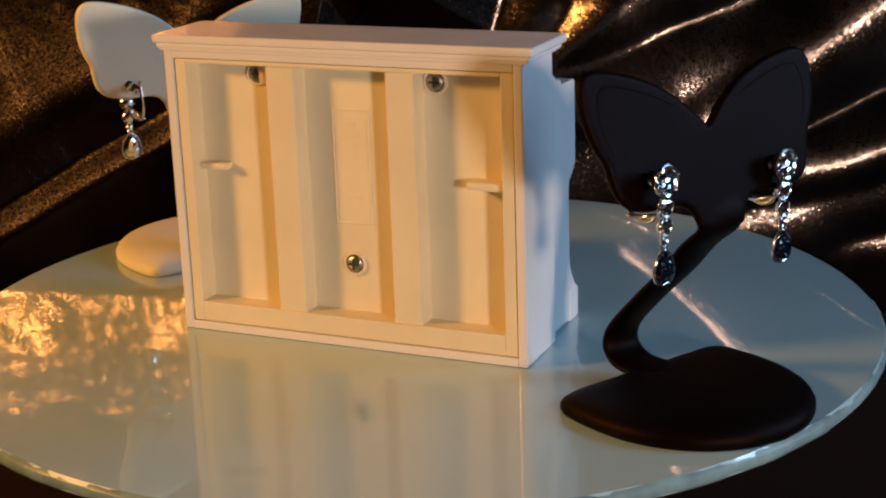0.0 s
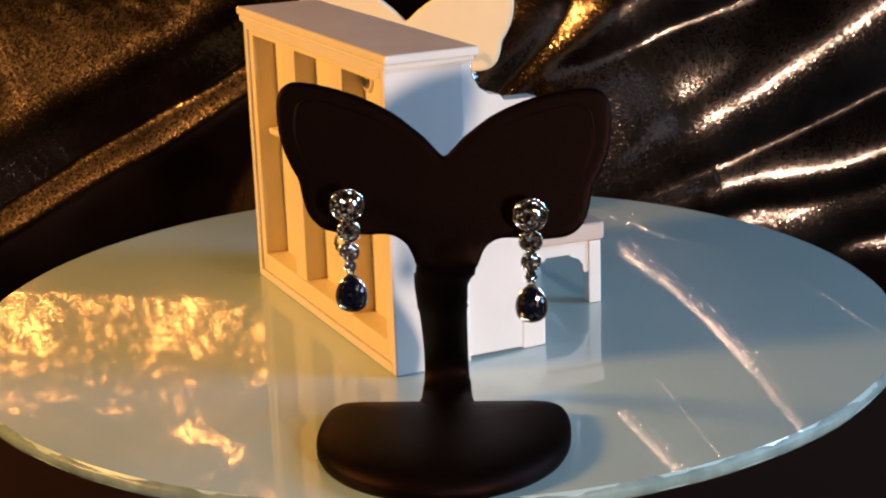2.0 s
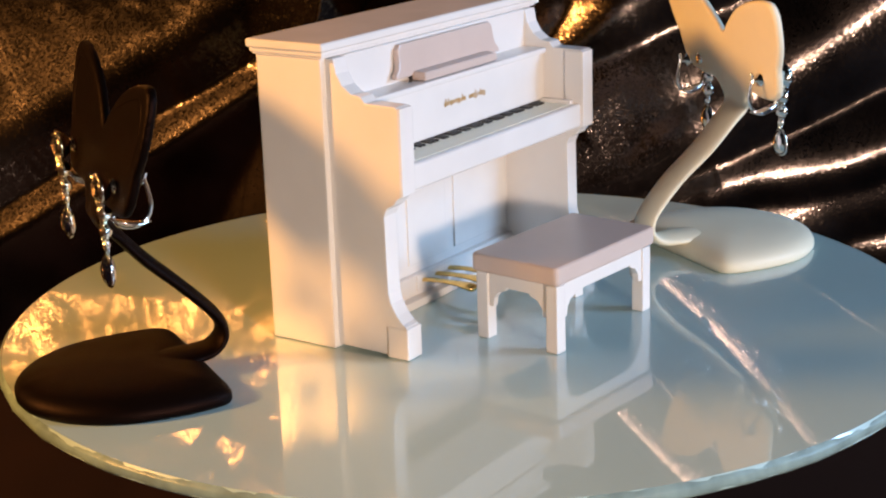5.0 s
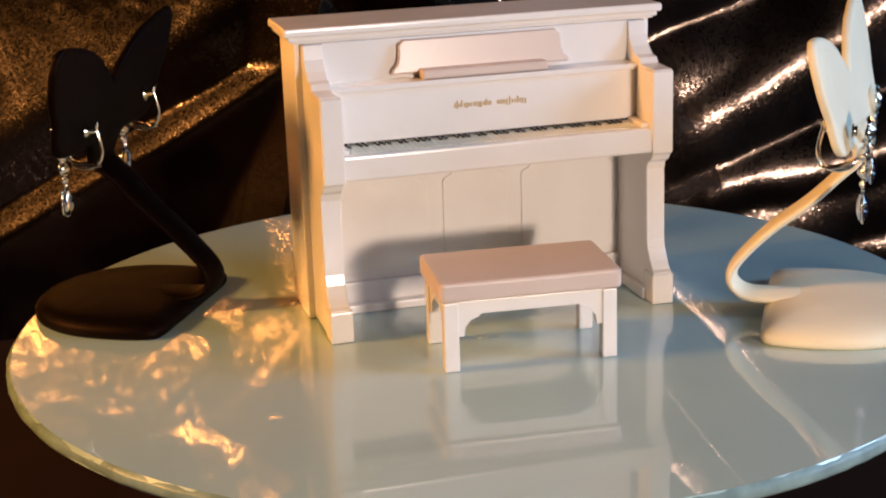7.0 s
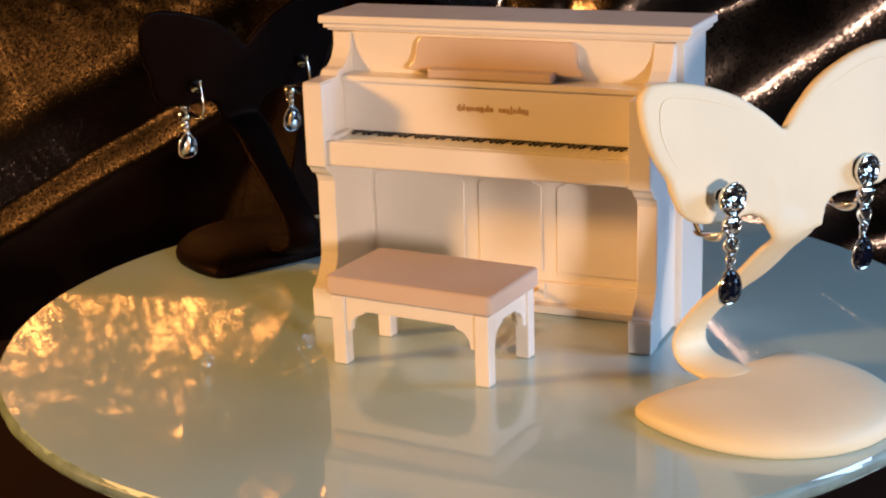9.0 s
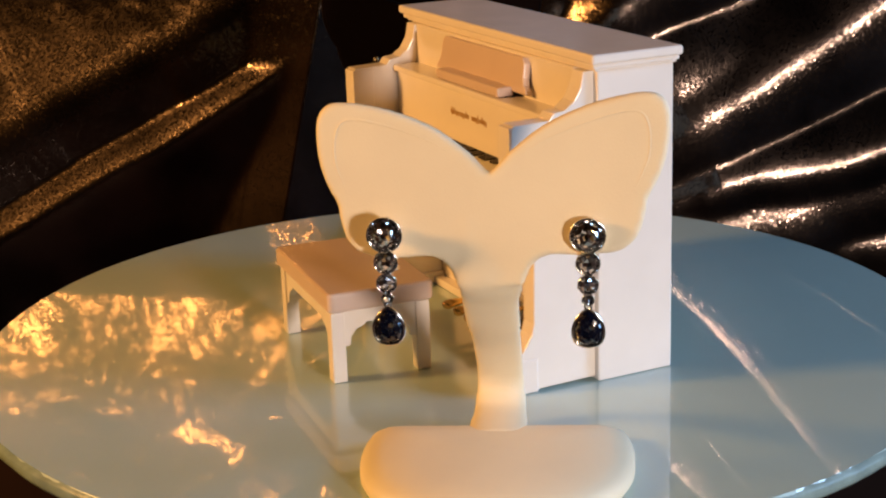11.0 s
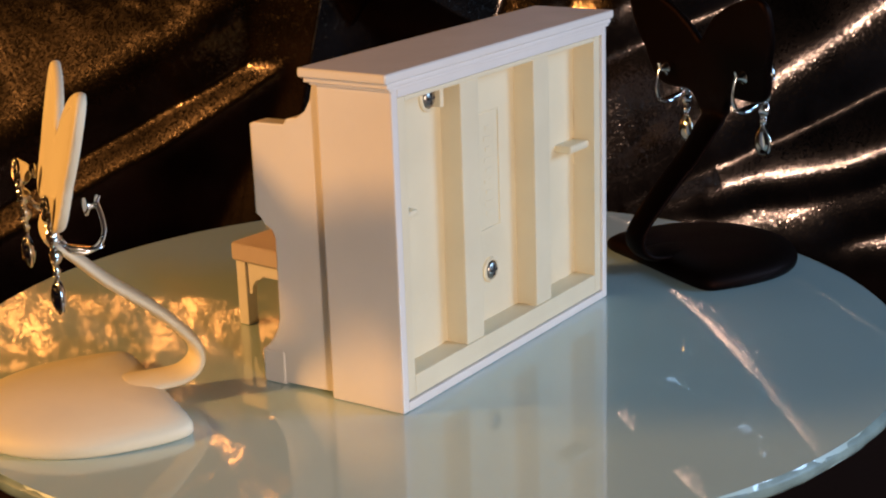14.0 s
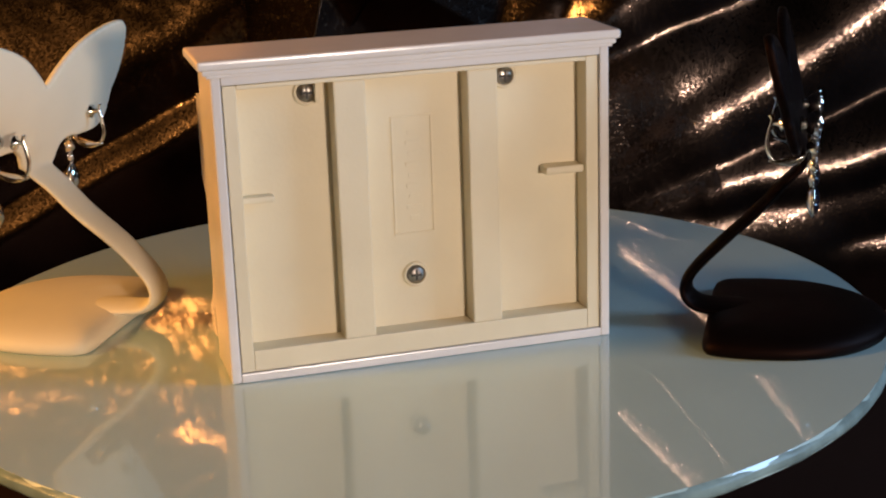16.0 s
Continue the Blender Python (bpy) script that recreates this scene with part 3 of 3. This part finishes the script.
def earring():
    ob = empty("drop_earring")
    for name, r, z, y in (("top_setting", 3.6, 0, 0), ("middle_setting", 2.45, -6.4, 0.2), ("lower_setting", 2.1, -11.4, 0.3)):
        s = part(name, bezel(r, z, y), SILVER, ob, smooth=True)
        part("gem", gem(r * 0.98, z, y), GEM, s, "clear cut stone")
    small = part("small_setting", bezel(1.3, -15.0, 0.4), SILVER, ob, smooth=True)
    part("gem", gem(1.25, -15.0, 0.4), GEM, small, "clear cut stone")
    # links between the settings
    for z in (-3.9, -9.0, -13.6, -16.6):
        part("link", tube([(0.75 * math.cos(a), 0.8, z + 0.75 * math.sin(a)) for a in [2 * math.pi * k / 12 for k in range(12)]], 0.3, 6, closed=True, side=Vector((0, 1, 0))), SILVER, ob, smooth=True)
    # pear-shaped drop in a silver rim
    pear = [(0, 4.3), (1.5, 3.3), (2.8, 1.5), (3.35, -0.7), (3.0, -2.7), (1.8, -3.9), (0, -4.3)]
    right = spline(pear, 4)
    ring = [(p.x, p.y) for p in right] + [(-p.x, p.y) for p in right[-2:0:-1]]
    zc = -21.6
    rim = tube([(x * 1.03, 0.5, zc + z * 1.03) for x, z in ring], 0.42, 6, closed=True, side=Vector((0, 1, 0)))
    cup = [[rim.verts.new((x * s, 0.6 + h, zc + z * s)) for x, z in ring] for s, h in ((1.0, 0), (0.85, 0.9), (0.5, 1.5), (0.08, 1.7))]
    for a, b in zip(cup, cup[1:]):
        for k in range(len(ring)):
            rim.faces.new((a[k], a[(k + 1) % len(ring)], b[(k + 1) % len(ring)], b[k]))
    drop = part("drop_setting", rim, SILVER, ob, smooth=True)
    ring2 = ring[::2]
    st = bmesh.new()
    rows = [[st.verts.new((x * s, 0.5 - h, zc + z * s)) for x, z in ring2] for s, h in ((1.0, -0.6), (0.97, 0.2), (0.78, 1.15), (0.5, 1.6))]
    for a, b in zip(rows, rows[1:]):
        for k in range(len(ring2)):
            st.faces.new((a[k], a[(k + 1) % len(ring2)], b[(k + 1) % len(ring2)], b[k]))
    st.faces.new(rows[-1])
    st.faces.new(rows[0][::-1])
    part("drop_stone", st, SAPPHIRE, drop, "dark blue pear-cut stone")
    for k in range(4):
        a = math.pi / 4 + k * math.pi / 2
        c = Vector((2.7 * math.cos(a), 0.2, zc - 0.6 + 3.2 * math.sin(a)))
        part("prong", tube([c + Vector((0, 0.5, 0)), c + Vector((0, -0.6, 0))], [0.4, 0.3], 6), SILVER, drop, smooth=True)
    # clip behind the plate: spring hoop, pad and post
    hoop = spline([(0, 2.6, -7.6), (0, 4.4, -10.4), (0, 8.0, -11.4), (0, 11.6, -10.0), (0, 13.2, -6.6), (0, 12.8, -2.4), (0, 12.0, 0.8), (0, 12.6, 2.4)], 6)
    part("clip_hoop", tube(hoop, 0.62, 8), SILVER, ob, "bent silver clip wire", True)
    paddle = spline([(0, 2.0, -8.4), (0, 5.4, -9.6), (0, 9.4, -10.6), (0, 12.8, -10.4)], 5)
    part("clip_lever", tube(paddle, [0.7 + 1.5 * math.sin(math.pi * i / 15) for i in range(16)], 8, flat=0.25), SILVER, ob, smooth=True)
    part("clip_pad", lathe([(0.6, 8.6), (2.2, 8.8), (2.2, 9.6), (0.8, 10.2), (0.5, 12.4)], 18, axis="y"), SILVER, ob, smooth=True)
    part("post", lathe([(0.7, 1.8), (0.7, 3.6), (2.0, 3.8), (2.0, 4.6)], 14, axis="y"), SILVER, ob, smooth=True)
    for p in ob.children_recursive:
        p.data.transform(Matrix.Scale(0.94, 4))
    tagged(ob, "silver clip-on earring of clear stones with a dark blue drop", "earring", "drop earrings")
    return ob


def hang_earrings():
    first = earring()
    black, cream = (49.5, -58.5, -51), (-66.7, 60.3, 124.5)
    spots = ((black, -19.6, -25.6, 61.2), (black, 20.0, -27.4, 58.3), (cream, -21.4, -28.4, 57.9), (cream, 21.0, -29.6, 57.8))
    for i, ((bx, by, ang), x, y, z) in enumerate(spots):
        a = radians(ang + 90)
        ob = first if i == 0 else copy_thing(first, pose(0, 0, 0))
        placed(ob, bx + x * math.cos(a) - y * math.sin(a), by + x * math.sin(a) + y * math.cos(a), z, ang + 90)


hang_earrings()


# ---- the plate's turn: a steady twenty degrees a second with small slips ----
SLIP_T = (0.0, 1.5, 3.0, 7.5, 9.0, 11.5, 13.5, 15.2, 16.0)
SLIP_D = (0.0, -0.30, -0.70, -0.80, -0.45, -0.19, -0.05, -0.27, -0.05)


def motions():
    times = [i * 0.2 for i in range(81)]
    turns = [pose(0, 0, 0, 0, 0, -20.0 * t + float(np.interp(t, SLIP_T, SLIP_D))) for t in times]
    for ob, m in THINGS:
        walk(ob, [(t, r @ m) for t, r in zip(times, turns)])


motions()
